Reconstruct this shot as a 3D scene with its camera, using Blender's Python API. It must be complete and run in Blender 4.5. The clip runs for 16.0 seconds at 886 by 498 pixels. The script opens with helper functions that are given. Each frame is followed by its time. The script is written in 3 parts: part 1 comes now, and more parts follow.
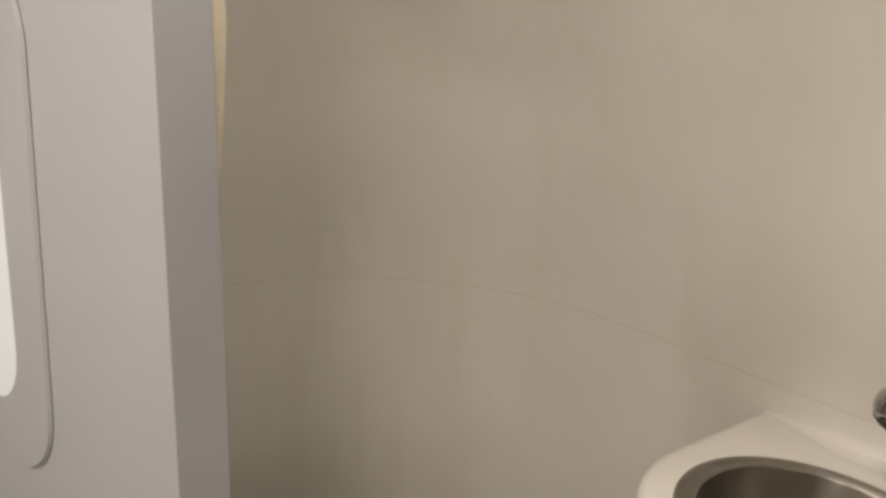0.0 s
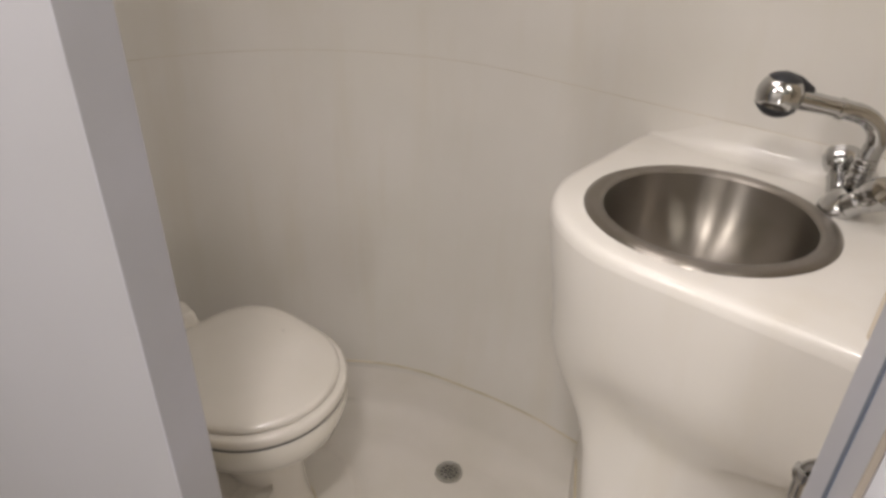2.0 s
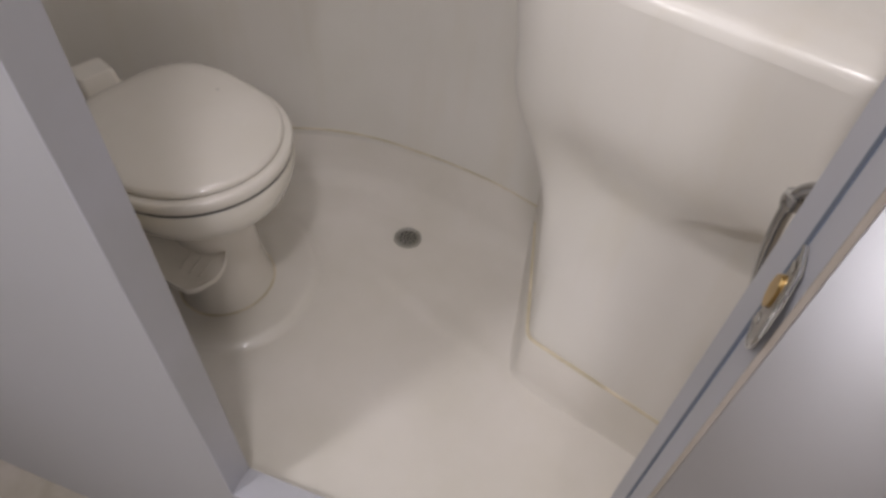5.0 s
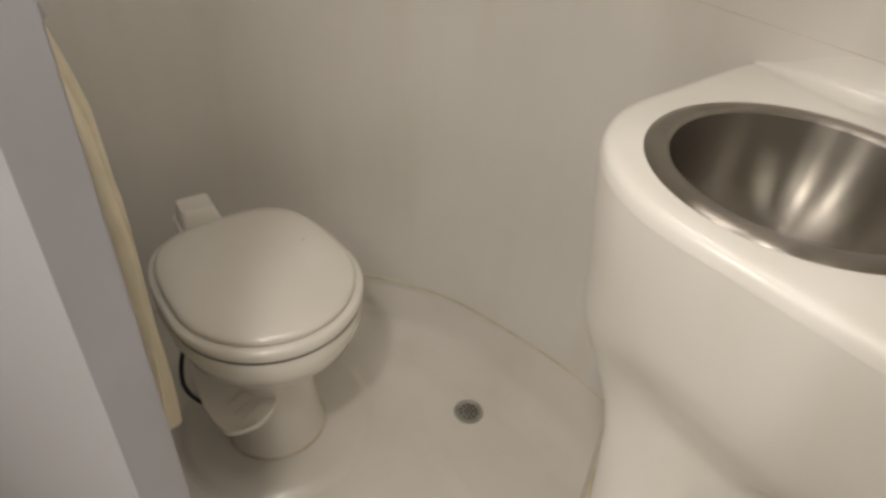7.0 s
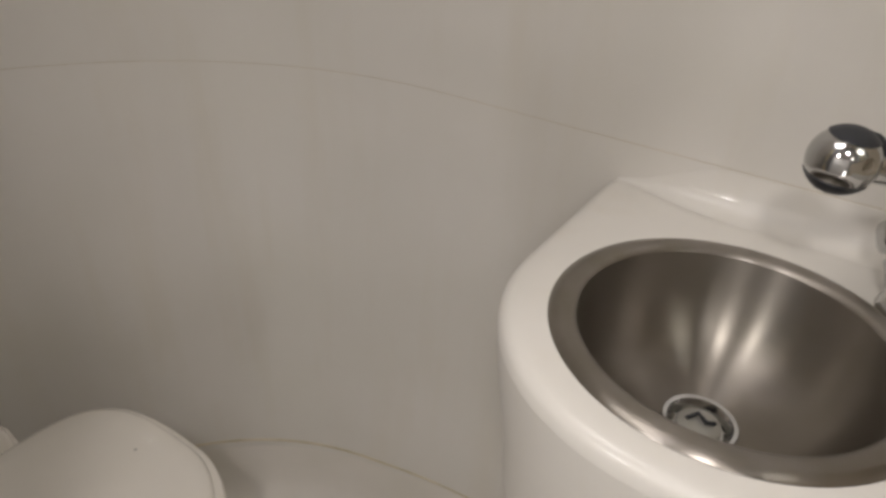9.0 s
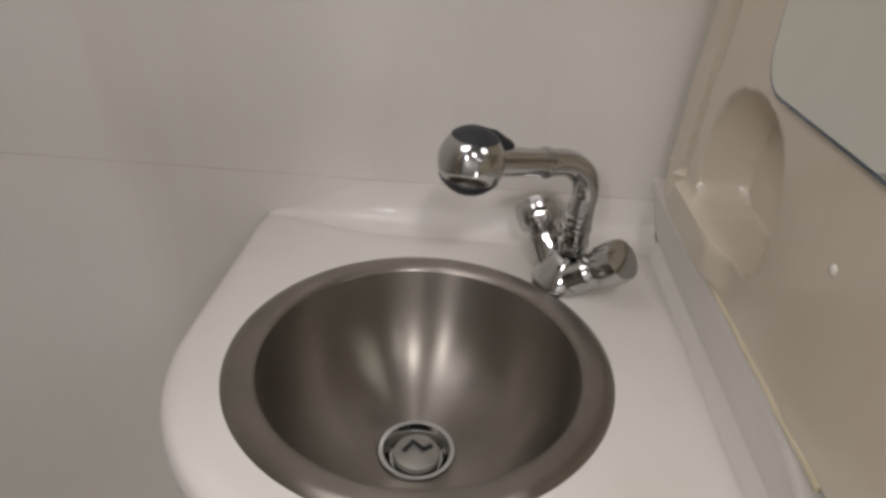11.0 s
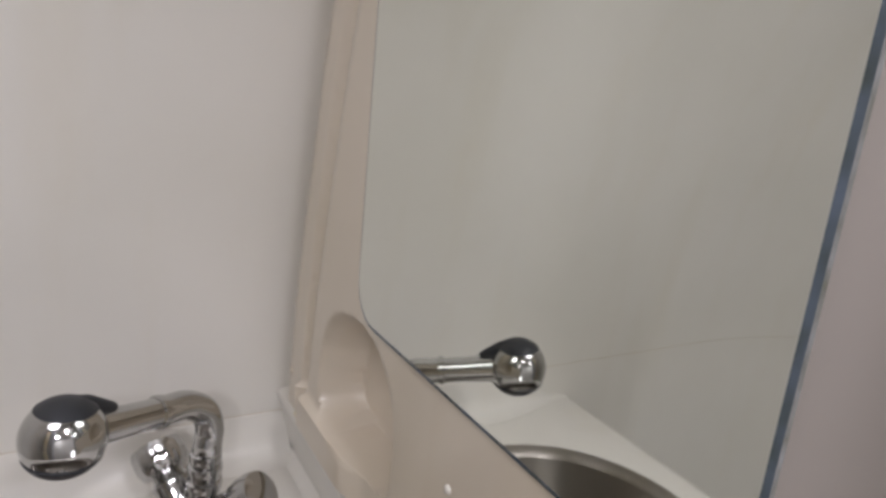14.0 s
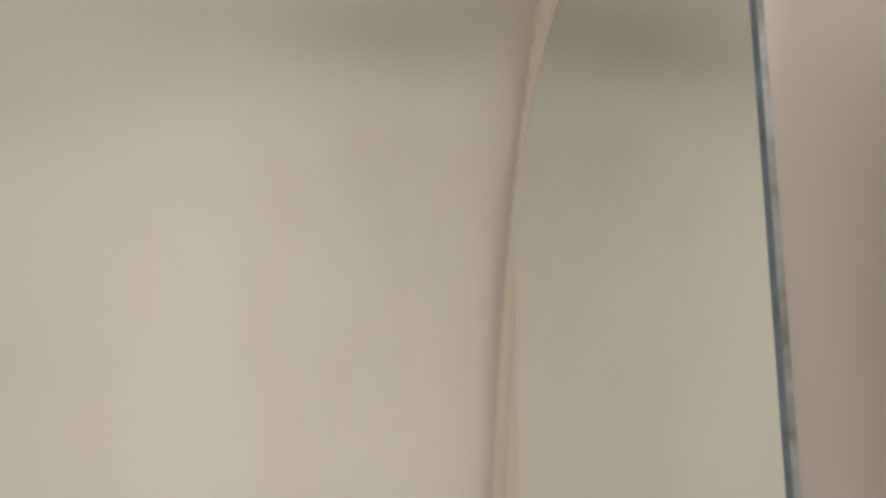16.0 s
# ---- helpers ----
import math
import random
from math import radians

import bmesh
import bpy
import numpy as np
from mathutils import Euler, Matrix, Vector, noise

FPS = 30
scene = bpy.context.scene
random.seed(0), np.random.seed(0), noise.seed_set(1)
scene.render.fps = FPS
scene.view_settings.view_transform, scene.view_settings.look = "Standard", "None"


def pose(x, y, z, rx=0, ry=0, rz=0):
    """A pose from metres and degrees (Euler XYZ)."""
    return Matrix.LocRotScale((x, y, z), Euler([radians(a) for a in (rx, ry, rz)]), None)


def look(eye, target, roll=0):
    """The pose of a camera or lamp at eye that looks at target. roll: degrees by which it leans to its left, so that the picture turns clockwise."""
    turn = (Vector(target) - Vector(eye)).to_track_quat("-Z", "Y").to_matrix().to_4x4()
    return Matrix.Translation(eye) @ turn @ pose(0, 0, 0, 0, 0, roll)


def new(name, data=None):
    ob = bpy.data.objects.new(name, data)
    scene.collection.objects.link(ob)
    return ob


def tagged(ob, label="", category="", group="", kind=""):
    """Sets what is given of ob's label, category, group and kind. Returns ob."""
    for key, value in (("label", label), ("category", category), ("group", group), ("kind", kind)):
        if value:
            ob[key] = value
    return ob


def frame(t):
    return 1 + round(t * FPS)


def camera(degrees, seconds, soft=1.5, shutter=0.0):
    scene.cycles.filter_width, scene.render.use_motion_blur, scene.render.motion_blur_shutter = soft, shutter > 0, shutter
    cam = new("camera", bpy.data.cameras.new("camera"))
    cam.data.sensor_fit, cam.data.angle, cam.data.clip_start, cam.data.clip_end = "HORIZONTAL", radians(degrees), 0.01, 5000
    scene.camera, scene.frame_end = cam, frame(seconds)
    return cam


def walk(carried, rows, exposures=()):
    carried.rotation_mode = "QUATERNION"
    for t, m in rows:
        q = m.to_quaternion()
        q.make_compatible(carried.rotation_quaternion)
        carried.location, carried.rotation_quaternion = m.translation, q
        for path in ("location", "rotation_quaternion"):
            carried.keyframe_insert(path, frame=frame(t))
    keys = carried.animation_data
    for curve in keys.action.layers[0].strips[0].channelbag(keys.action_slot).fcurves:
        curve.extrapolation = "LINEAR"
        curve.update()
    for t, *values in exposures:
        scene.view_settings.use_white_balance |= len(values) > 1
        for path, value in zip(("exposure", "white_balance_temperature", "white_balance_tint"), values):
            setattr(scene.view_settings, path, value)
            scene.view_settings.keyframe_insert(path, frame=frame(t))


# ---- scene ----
cam = camera(68.80, 16.0, soft=3.3)
PATH = [
    (0.0, (0.0403, -0.0700, 1.3730), (-0.7586, 0.4847, 1.1402), 2.64),
    (0.5, (0.0578, -0.0891, 1.3501), (-0.6948, 0.5088, 1.0744), 1.53),
    (1.0, (0.0383, -0.1151, 1.3191), (-0.6401, 0.5358, 0.9784), 0.76),
    (1.5, (-0.0002, -0.1313, 1.3045), (-0.6025, 0.5285, 0.8551), 1.96),
    (2.0, (0.0059, -0.1358, 1.2797), (-0.5660, 0.5158, 0.7814), 1.40),
    (2.5, (0.0014, -0.1359, 1.2610), (-0.5257, 0.4924, 0.6929), 2.09),
    (3.0, (-0.0014, -0.1293, 1.2398), (-0.4846, 0.4749, 0.6062), 2.56),
    (3.5, (-0.0037, -0.1283, 1.2166), (-0.4493, 0.4522, 0.5351), 3.71),
    (5.8, (-0.0264, -0.0616, 1.1859), (-0.4106, 0.4677, 0.4202), 3.74),
    (6.0, (-0.0341, -0.0534, 1.2007), (-0.4486, 0.4848, 0.4581), 4.92),
    (6.5, (-0.0330, -0.0083, 1.2171), (-0.5479, 0.5298, 0.5464), 5.69),
    (7.0, (-0.0324, 0.0253, 1.2131), (-0.6355, 0.5400, 0.6037), 4.68),
    (7.5, (-0.0948, 0.0692, 1.2273), (-0.7332, 0.5997, 0.6696), 2.90),
    (8.0, (-0.1590, 0.0892, 1.2697), (-0.7978, 0.6319, 0.7243), 1.60),
    (8.5, (-0.1997, 0.1202, 1.2911), (-0.7651, 0.7323, 0.7383), 2.10),
    (9.0, (-0.2057, 0.1540, 1.2588), (-0.6716, 0.8605, 0.7261), 2.58),
    (9.5, (-0.2169, 0.1780, 1.2548), (-0.5498, 0.9563, 0.7223), 4.06),
    (10.0, (-0.2102, 0.2063, 1.2549), (-0.4484, 1.0238, 0.7305), 3.35),
    (12.5, (-0.2038, 0.2741, 1.2589), (0.0676, 1.1249, 0.8090), 4.81),
    (13.0, (-0.2013, 0.2819, 1.2651), (0.1482, 1.1271, 0.8607), 4.64),
    (13.5, (-0.2001, 0.2882, 1.2784), (0.2269, 1.1286, 0.9447), 5.91),
    (14.0, (-0.1988, 0.2710, 1.3106), (0.2982, 1.1047, 1.0700), 5.82),
    (14.5, (-0.1865, 0.2623, 1.3376), (0.2584, 1.1460, 1.1926), 5.37),
    (15.0, (-0.1632, 0.2414, 1.3636), (0.2140, 1.1674, 1.3473), 3.93),
    (15.5, (-0.1529, 0.2211, 1.3887), (0.1128, 1.1824, 1.4615), 1.79),
    (16.0, (-0.1416, 0.1895, 1.4130), (-0.0105, 1.1708, 1.5537), -0.14),
]
walk(cam, [(t, look(eye, target, roll)) for t, eye, target, roll in PATH], exposures=[(0.0, -0.20, 7500, 9.1), (0.5, 0.11, 7230, 10.0), (1.5, 0.00, 7060, 10.6), (2.0, 0.09, 6790, 11.9), (3.0, -0.02, 6610, 12.8), (3.5, -0.17, 6530, 13.4), (6.0, -0.16, 6380, 13.9), (6.5, -0.05, 6825, 10.2), (7.0, -0.01, 7090, 7.8), (7.5, -0.09, 7190, 5.6), (8.0, -0.54, 7384, 4.0), (9.5, -0.08, 6443, 12.0), (10.0, -0.30, 6514, 11.5), (12.5, -0.38, 6325, 11.8), (13.0, -0.28, 6262, 12.2), (13.5, 0.00, 6132, 13.0), (14.5, -0.16, 6175, 12.8), (15.0, -0.14, 6352, 11.6), (15.5, -0.07, 6627, 9.5), (16.0, 0.01, 6978, 6.5)])


# ---- light ----
world = bpy.data.worlds.new("world")
scene.world = world
world.use_nodes = True
world.node_tree.nodes["Background"].inputs[0].default_value = (0.9, 0.95, 1.0, 1)
world.node_tree.nodes["Background"].inputs[1].default_value = 0.25


def area_lamp(name, at, target, size, power, color):
    data = bpy.data.lights.new(name, "AREA")
    data.shape, data.size, data.energy, data.color = "DISK", size, power, color
    ob = new(name, data)
    ob.matrix_world = look(at, target)
    return ob


area_lamp("cabin_ceiling_light", (-0.040, -0.26, 1.93), (-0.040, -0.26, 0.0), 0.13, 7.2, (1.0, 0.955, 0.955))
area_lamp("cabin_second_light", (0.46, -0.79, 1.93), (0.46, -0.79, 0.0), 0.06, 3.5, (1.0, 0.955, 0.955))
# unseen lamp, added to brighten the mirror corner and basin side
area_lamp("cabin_fill_light", (-0.70, -0.85, 1.93), (-0.70, -0.85, 0.0), 0.20, 11.5, (1.0, 0.965, 0.97))
# broad unseen fill light, added to even out the bathroom walls
area_lamp("bath_fill_light", (-0.58, 0.36, 1.872), (-0.58, 0.36, 0.0), 0.52, 4.1, (1.0, 0.955, 0.955))


# ---- materials ----
def material(name, color, rough=0.4, metal=0.0, coat=0.0, mottling=0.06, scale=6.0, bump=0.0, bump_scale=200.0, subsurface=0.0, aniso=0.0):
    m = bpy.data.materials.new(name)
    m.use_nodes = True
    nt = m.node_tree
    b = nt.nodes["Principled BSDF"]
    tc = nt.nodes.new("ShaderNodeTexCoord")
    n1 = nt.nodes.new("ShaderNodeTexNoise")
    n1.inputs["Scale"].default_value, n1.inputs["Detail"].default_value = scale, 6
    nt.links.new(tc.outputs["Object"], n1.inputs["Vector"])
    mix = nt.nodes.new("ShaderNodeMix")
    mix.data_type = "RGBA"
    lo = [c * (1 - mottling) for c in color]
    lo[2] *= 1 - mottling * 0.6
    hi = [min(1, c * (1 + mottling * 0.5)) for c in color]
    mix.inputs[6].default_value, mix.inputs[7].default_value = (*lo, 1), (*hi, 1)
    ramp = nt.nodes.new("ShaderNodeMapRange")
    ramp.inputs[1].default_value, ramp.inputs[2].default_value = 0.3, 0.7
    nt.links.new(n1.outputs["Fac"], ramp.inputs[0])
    nt.links.new(ramp.outputs[0], mix.inputs[0])
    nt.links.new(mix.outputs[2], b.inputs["Base Color"])
    n2 = nt.nodes.new("ShaderNodeTexNoise")
    n2.inputs["Scale"].default_value, n2.inputs["Detail"].default_value = bump_scale, 3
    nt.links.new(tc.outputs["Object"], n2.inputs["Vector"])
    rr = nt.nodes.new("ShaderNodeMapRange")
    rr.inputs[3].default_value, rr.inputs[4].default_value = max(0.02, rough * 0.85), rough * 1.2
    nt.links.new(n1.outputs["Fac"], rr.inputs[0])
    nt.links.new(rr.outputs[0], b.inputs["Roughness"])
    b.inputs["Metallic"].default_value = metal
    b.inputs["Coat Weight"].default_value = coat
    b.inputs["Coat Roughness"].default_value = 0.12
    if bump:
        bp = nt.nodes.new("ShaderNodeBump")
        bp.inputs["Strength"].default_value, bp.inputs["Distance"].default_value = bump, 0.001
        nt.links.new(n2.outputs["Fac"], bp.inputs["Height"])
        nt.links.new(bp.outputs["Normal"], b.inputs["Normal"])
    if subsurface:
        b.inputs["Subsurface Weight"].default_value = subsurface
        b.inputs["Subsurface Radius"].default_value = (0.02, 0.015, 0.01)
    if aniso:
        b.inputs["Anisotropic"].default_value = aniso
        tg = nt.nodes.new("ShaderNodeTangent")
        tg.direction_type, tg.axis = "RADIAL", "Z"
        b.inputs["Anisotropic Rotation"].default_value = 0.25
        nt.links.new(tg.outputs[0], b.inputs["Tangent"])
    return m


GEL = material("cream gelcoat", (0.74, 0.715, 0.675), 0.36, coat=0.45, mottling=0.05, scale=3, bump=0.05, bump_scale=60)
TAN = material("aged tan moulding", (0.68, 0.605, 0.505), 0.33, coat=0.5, mottling=0.07, scale=4, bump=0.05, bump_scale=60)
PAN = material("floor gelcoat", (0.74, 0.705, 0.655), 0.35, coat=0.3, mottling=0.07, scale=5, bump=0.06, bump_scale=90)
CAULK = material("aged caulk", (0.68, 0.61, 0.48), 0.6, mottling=0.3, scale=14, bump=0.3, bump_scale=120)
SEAMCAULK = material("seam filler", (0.55, 0.475, 0.365), 0.6, mottling=0.25, scale=10)
STEEL = material("brushed steel", (0.31, 0.285, 0.262), 0.36, metal=1, mottling=0.12, scale=8, aniso=0.95)
RIMSTEEL = material("satin steel rim", (0.30, 0.275, 0.255), 0.32, metal=1, mottling=0.12, scale=20, aniso=0.8)
CHROME = material("chrome", (0.53, 0.53, 0.53), 0.06, metal=1, mottling=0.03)
FLANGE = material("dull drain flange", (0.40, 0.39, 0.365), 0.5, metal=0.5, mottling=0.15, scale=40)
PLATE = material("tarnished latch steel", (0.36, 0.335, 0.31), 0.4, metal=0.7, mottling=0.15, scale=30)
DARKCHROME = material("drain strainer metal", (0.36, 0.35, 0.33), 0.5, metal=0.8, mottling=0.2, scale=40)
BLACK = material("black rubber", (0.02, 0.022, 0.028), 0.45, mottling=0.1)
ALU = material("anodised aluminium", (0.44, 0.445, 0.49), 0.45, metal=0.2, mottling=0.08, scale=5, bump=0.05, bump_scale=300)
GASKET = material("blue grey gasket", (0.11, 0.135, 0.19), 0.6, mottling=0.1)
BROWNLINE = material("brown sealant", (0.33, 0.29, 0.26), 0.6, mottling=0.2)
SATIN = material("satin grey panel", (0.42, 0.42, 0.455), 0.30, metal=0.9, mottling=0.06, scale=4)
STRIP = material("grey-brown wall edge", (0.33, 0.295, 0.27), 0.36, metal=0.1, mottling=0.06, scale=4)
WHITE = material("white laminate", (0.39, 0.39, 0.41), 0.5, mottling=0.03, scale=3, bump=0.15, bump_scale=500)
TOILET = material("toilet plastic", (0.76, 0.725, 0.665), 0.20, coat=0.5, mottling=0.03, scale=8)
CHINA = material("toilet bowl china", (0.80, 0.77, 0.70), 0.16, coat=0.6, mottling=0.02, scale=8)
CURTAIN = material("cream curtain cloth", (0.76, 0.69, 0.55), 0.75, mottling=0.12, scale=12, bump=0.4, bump_scale=700, subsurface=0.2)
MIRROR = material("mirror silver", (0.80, 0.82, 0.77), 0.02, metal=1, mottling=0.0)
GLASSEDGE = material("mirror edge", (0.16, 0.20, 0.27), 0.2, metal=0.5, mottling=0.35, scale=60)
SPARKLE = material("ground glass side", (0.42, 0.44, 0.46), 0.22, metal=0.6, mottling=0.5, scale=90, bump=0.6, bump_scale=300)
BRASS = material("brass bolt", (0.60, 0.42, 0.18), 0.3, metal=1, mottling=0.1)
CABIN = material("cabin wall lining", (0.70, 0.68, 0.66), 0.55, mottling=0.08, scale=2, bump=0.1)
CABINFLOOR = material("cabin vinyl floor", (0.42, 0.38, 0.34), 0.5, mottling=0.2, scale=9)


def glow(name, color, strength):
    m = bpy.data.materials.new(name)
    m.use_nodes = True
    b = m.node_tree.nodes["Principled BSDF"]
    b.inputs["Base Color"].default_value = (*color, 1)
    b.inputs["Emission Color"].default_value = (*color, 1)
    b.inputs["Emission Strength"].default_value = strength
    return m


def streaks(m, color, amount):
    """Faint yellowed runs down a wall, over the base colour."""
    nt = m.node_tree
    b = nt.nodes["Principled BSDF"]
    old = b.inputs["Base Color"].links[0].from_socket
    tc = nt.nodes.new("ShaderNodeTexCoord")
    mp = nt.nodes.new("ShaderNodeMapping")
    mp.inputs["Scale"].default_value = (16, 16, 1.6)
    nt.links.new(tc.outputs["Object"], mp.inputs["Vector"])
    n = nt.nodes.new("ShaderNodeTexNoise")
    n.inputs["Scale"].default_value, n.inputs["Detail"].default_value = 1.0, 5
    nt.links.new(mp.outputs[0], n.inputs["Vector"])
    r = nt.nodes.new("ShaderNodeMapRange")
    r.inputs[1].default_value, r.inputs[2].default_value, r.inputs[4].default_value = 0.52, 0.78, amount
    nt.links.new(n.outputs["Fac"], r.inputs[0])
    mix = nt.nodes.new("ShaderNodeMix")
    mix.data_type, mix.blend_type = "RGBA", "MULTIPLY"
    mix.inputs[7].default_value = (*color, 1)
    nt.links.new(r.outputs[0], mix.inputs[0])
    nt.links.new(old, mix.inputs[6])
    nt.links.new(mix.outputs[2], b.inputs["Base Color"])


streaks(GEL, (0.87, 0.82, 0.70), 0.26)
streaks(TAN, (0.88, 0.82, 0.70), 0.4)


# ---- mesh helpers ----
def mesh(name, verts, faces, mat, parent=None, label="", smooth=True, category="", kind="", group="", origin=None):
    me = bpy.data.meshes.new(name)
    if origin:
        verts = [tuple(v[k] - origin[k] for k in range(3)) for v in verts]
    me.from_pydata(verts, [], faces)
    bm = bmesh.new()
    bm.from_mesh(me)
    bmesh.ops.recalc_face_normals(bm, faces=bm.faces)
    bm.to_mesh(me)
    bm.free()
    me.polygons.foreach_set("use_smooth", [smooth] * len(me.polygons))
    me.materials.append(mat)
    ob = new(name, me)
    if origin:
        ob.location = origin
    if smooth:
        me.set_sharp_from_angle(angle=radians(40))
    if parent:
        ob.parent = parent
        if parent.location.length:
            ob.matrix_parent_inverse = parent.matrix_basis.inverted()
    return tagged(ob, label, category, group, kind)


def thing(name, at, label, category, group=""):
    ob = new(name)
    ob.location = at
    ob.empty_display_size = 0.05
    return tagged(ob, label, category, group)


def grid_faces(rows, cols, closed=False):
    out = []
    for i in range(rows - 1):
        for j in range(cols if closed else cols - 1):
            k = (j + 1) % cols
            out.append((i * cols + j, i * cols + k, (i + 1) * cols + k, (i + 1) * cols + j))
    return out


def lathe(profile, at=(0, 0, 0), axis=(0, 0, 1), n=32, cap=False):
    """Profile of (radius, height) turned round an axis."""
    q = Vector(axis).to_track_quat("Z", "Y")
    at = Vector(at)
    verts = []
    for r, h in profile:
        for j in range(n):
            a = 2 * math.pi * j / n
            verts.append(tuple(at + q @ Vector((r * math.cos(a), r * math.sin(a), h))))
    faces = grid_faces(len(profile), n, True)
    if cap:
        faces.append(tuple(range(n)))
        faces.append(tuple(range((len(profile) - 1) * n, len(profile) * n)))
    return verts, faces


def tube(points, radii, n=16, cap=True):
    """A round bar along points."""
    pts = [Vector(p) for p in points]
    if not isinstance(radii, (list, tuple)):
        radii = [radii] * len(pts)
    verts = []
    side = None
    for i, p in enumerate(pts):
        d = (pts[min(i + 1, len(pts) - 1)] - pts[max(i - 1, 0)]).normalized()
        if side is None:
            side = d.orthogonal().normalized()
        side = (side - d * side.dot(d)).normalized()
        up = d.cross(side)
        for j in range(n):
            a = 2 * math.pi * j / n
            verts.append(tuple(p + (side * math.cos(a) + up * math.sin(a)) * radii[i]))
    faces = grid_faces(len(pts), n, True)
    if cap:
        faces.append(tuple(range(n)))
        faces.append(tuple(range((len(pts) - 1) * n, len(pts) * n)))
    return verts, faces


def bend(points, steps=8):
    """A smooth line through points (Catmull-Rom)."""
    p = [Vector(q) for q in points]
    p = [2 * p[0] - p[1]] + p + [2 * p[-1] - p[-2]]
    out = []
    for i in range(1, len(p) - 2):
        for k in range(steps):
            t = k / steps
            out.append(0.5 * (2 * p[i] + (p[i + 1] - p[i - 1]) * t + (2 * p[i - 1] - 5 * p[i] + 4 * p[i + 1] - p[i + 2]) * t * t + (3 * p[i] - p[i - 1] - 3 * p[i + 1] + p[i + 2]) * t ** 3))
    return out + [p[-2]]


def prism(outline, z0, z1, bevel=0.0):
    """An upright slab over a plan outline, its upper edge rounded a little."""
    n = len(outline)
    c = Vector((sum(p[0] for p in outline) / n, sum(p[1] for p in outline) / n))
    verts = []
    levels = [(z0, 0), (z1 - bevel, 0), (z1 - bevel * 0.3, bevel * 0.3), (z1, bevel)] if bevel else [(z0, 0), (z1, 0)]
    for z, inset in levels:
        for x, y in outline:
            d = Vector((x, y)) - c
            d = d * (1 - inset / max(d.length, 1e-6))
            verts.append((c.x + d.x, c.y + d.y, z))
    faces = grid_faces(len(levels), n, True)
    faces.append(tuple(range(n)))
    faces.append(tuple(range((len(levels) - 1) * n, len(levels) * n)))
    return verts, faces


def block(name, lo, hi, mat, **kw):
    v, f = prism([(lo[0], lo[1]), (hi[0], lo[1]), (hi[0], hi[1]), (lo[0], hi[1])], lo[2], hi[2])
    return mesh(name, v, f, mat, smooth=False, **kw)


def smooth(a, b, x):
    t = min(1, max(0, (x - a) / (b - a)))
    return t * t * (3 - 2 * t)


def along(table, z):
    return float(np.interp(z, [p[0] for p in table], [p[1] for p in table]))


# ---- plan ----
YA = 0.90                      # outer wall behind the basin
CORNER, BEND_R = (-0.71, 0.30), 0.60
SEAM_Z, TOP_Z, RIM_Z, ROOF_Z = 0.956, 0.906, 0.136, 1.885
JAMB_IN = Vector((-0.531, 0.086))
JAMB_R = Vector((-0.007, 0.265))
ALONG = (JAMB_R - JAMB_IN).normalized()
OUT = Vector((ALONG.y, -ALONG.x))
DEEP = 0.052
LEAN = [(0.0, 0.034), (0.136, 0.030), (0.3, 0.022), (0.6, 0.010), (0.953, 0.0), (1.08, 0.012), (1.16, 0.025), (1.23, 0.040), (1.35, 0.066), (1.45, 0.10), (1.55, 0.145), (1.65, 0.22), (1.75, 0.31), (1.84, 0.42), (1.88, 0.5)]


def lean(z):
    z0, z1 = max(0, z - 0.04), z + 0.04
    return (along(LEAN, z0) + along(LEAN, z) + along(LEAN, z1)) / 3


def wall_line(inset, ramp=False, back=0.0):
    """Plan of the curved outer wall, from the basin corner round to the far end."""
    pts = [(0.02 - 0.73 * k / 14, YA + back - inset * (smooth(-0.56, -0.84, 0.02 - 0.73 * k / 14) if ramp else 1)) for k in range(14)]
    for k in range(33):
        a = math.pi / 2 + math.pi / 2 * k / 32
        r = BEND_R + back - inset * (smooth(-0.56, -0.84, CORNER[0] + BEND_R * math.cos(a)) if ramp else 1)
        pts.append((CORNER[0] + r * math.cos(a), CORNER[1] + r * math.sin(a)))
    r = BEND_R + back - inset
    pts += [(CORNER[0] - r, 0.30 - 0.55 * k / 8) for k in range(1, 9)]
    return pts


def curved_wall(name, levels, label):
    verts = []
    n = 0
    for z in levels:
        line = wall_line(lean(z), z < 0.95)
        n = len(line)
        verts += [(x, y, z) for x, y in line]
    for z in reversed(levels):
        verts += [(x, y, z) for x, y in wall_line(lean(z), z < 0.95, 0.025)]
    rows = 2 * len(levels)
    faces = grid_faces(rows, n)
    last = (rows - 1) * n
    faces += [(last + j, last + j + 1, j + 1, j) for j in range(n - 1)]
    return mesh(name, verts, faces, GEL, label=label, kind="structure", category="wall")


curved_wall("wall_outer_lower", [RIM_Z - 0.02, 0.15, 0.2, 0.3, 0.45, 0.6, 0.75, 0.9, 0.9557], "curved cream gelcoat wall moulding behind toilet and basin")
curved_wall("wall_outer_upper", [0.9563] + [1.0 + 0.04 * k for k in range(22)] + [1.875, ROOF_Z], "cream gelcoat upper wall moulding curving in overhead")
v, f = tube([(x, y, SEAM_Z) for x, y in wall_line(0.0004)], 0.0016, 6)
mesh("trim_seam", v, f, SEAMCAULK, label="thin beige filler line between wall mouldings", kind="structure", category="trim")
v, f = tube([(x, y, RIM_Z + 0.003 * math.sin(9 * x)*0.3) for x, y in wall_line(lean(RIM_Z) + 0.001, True)[9:]], 0.0023, 6)
mesh("trim_floor", v, f, CAULK, label="yellowed caulk bead along the shower pan rim", kind="structure", category="trim")

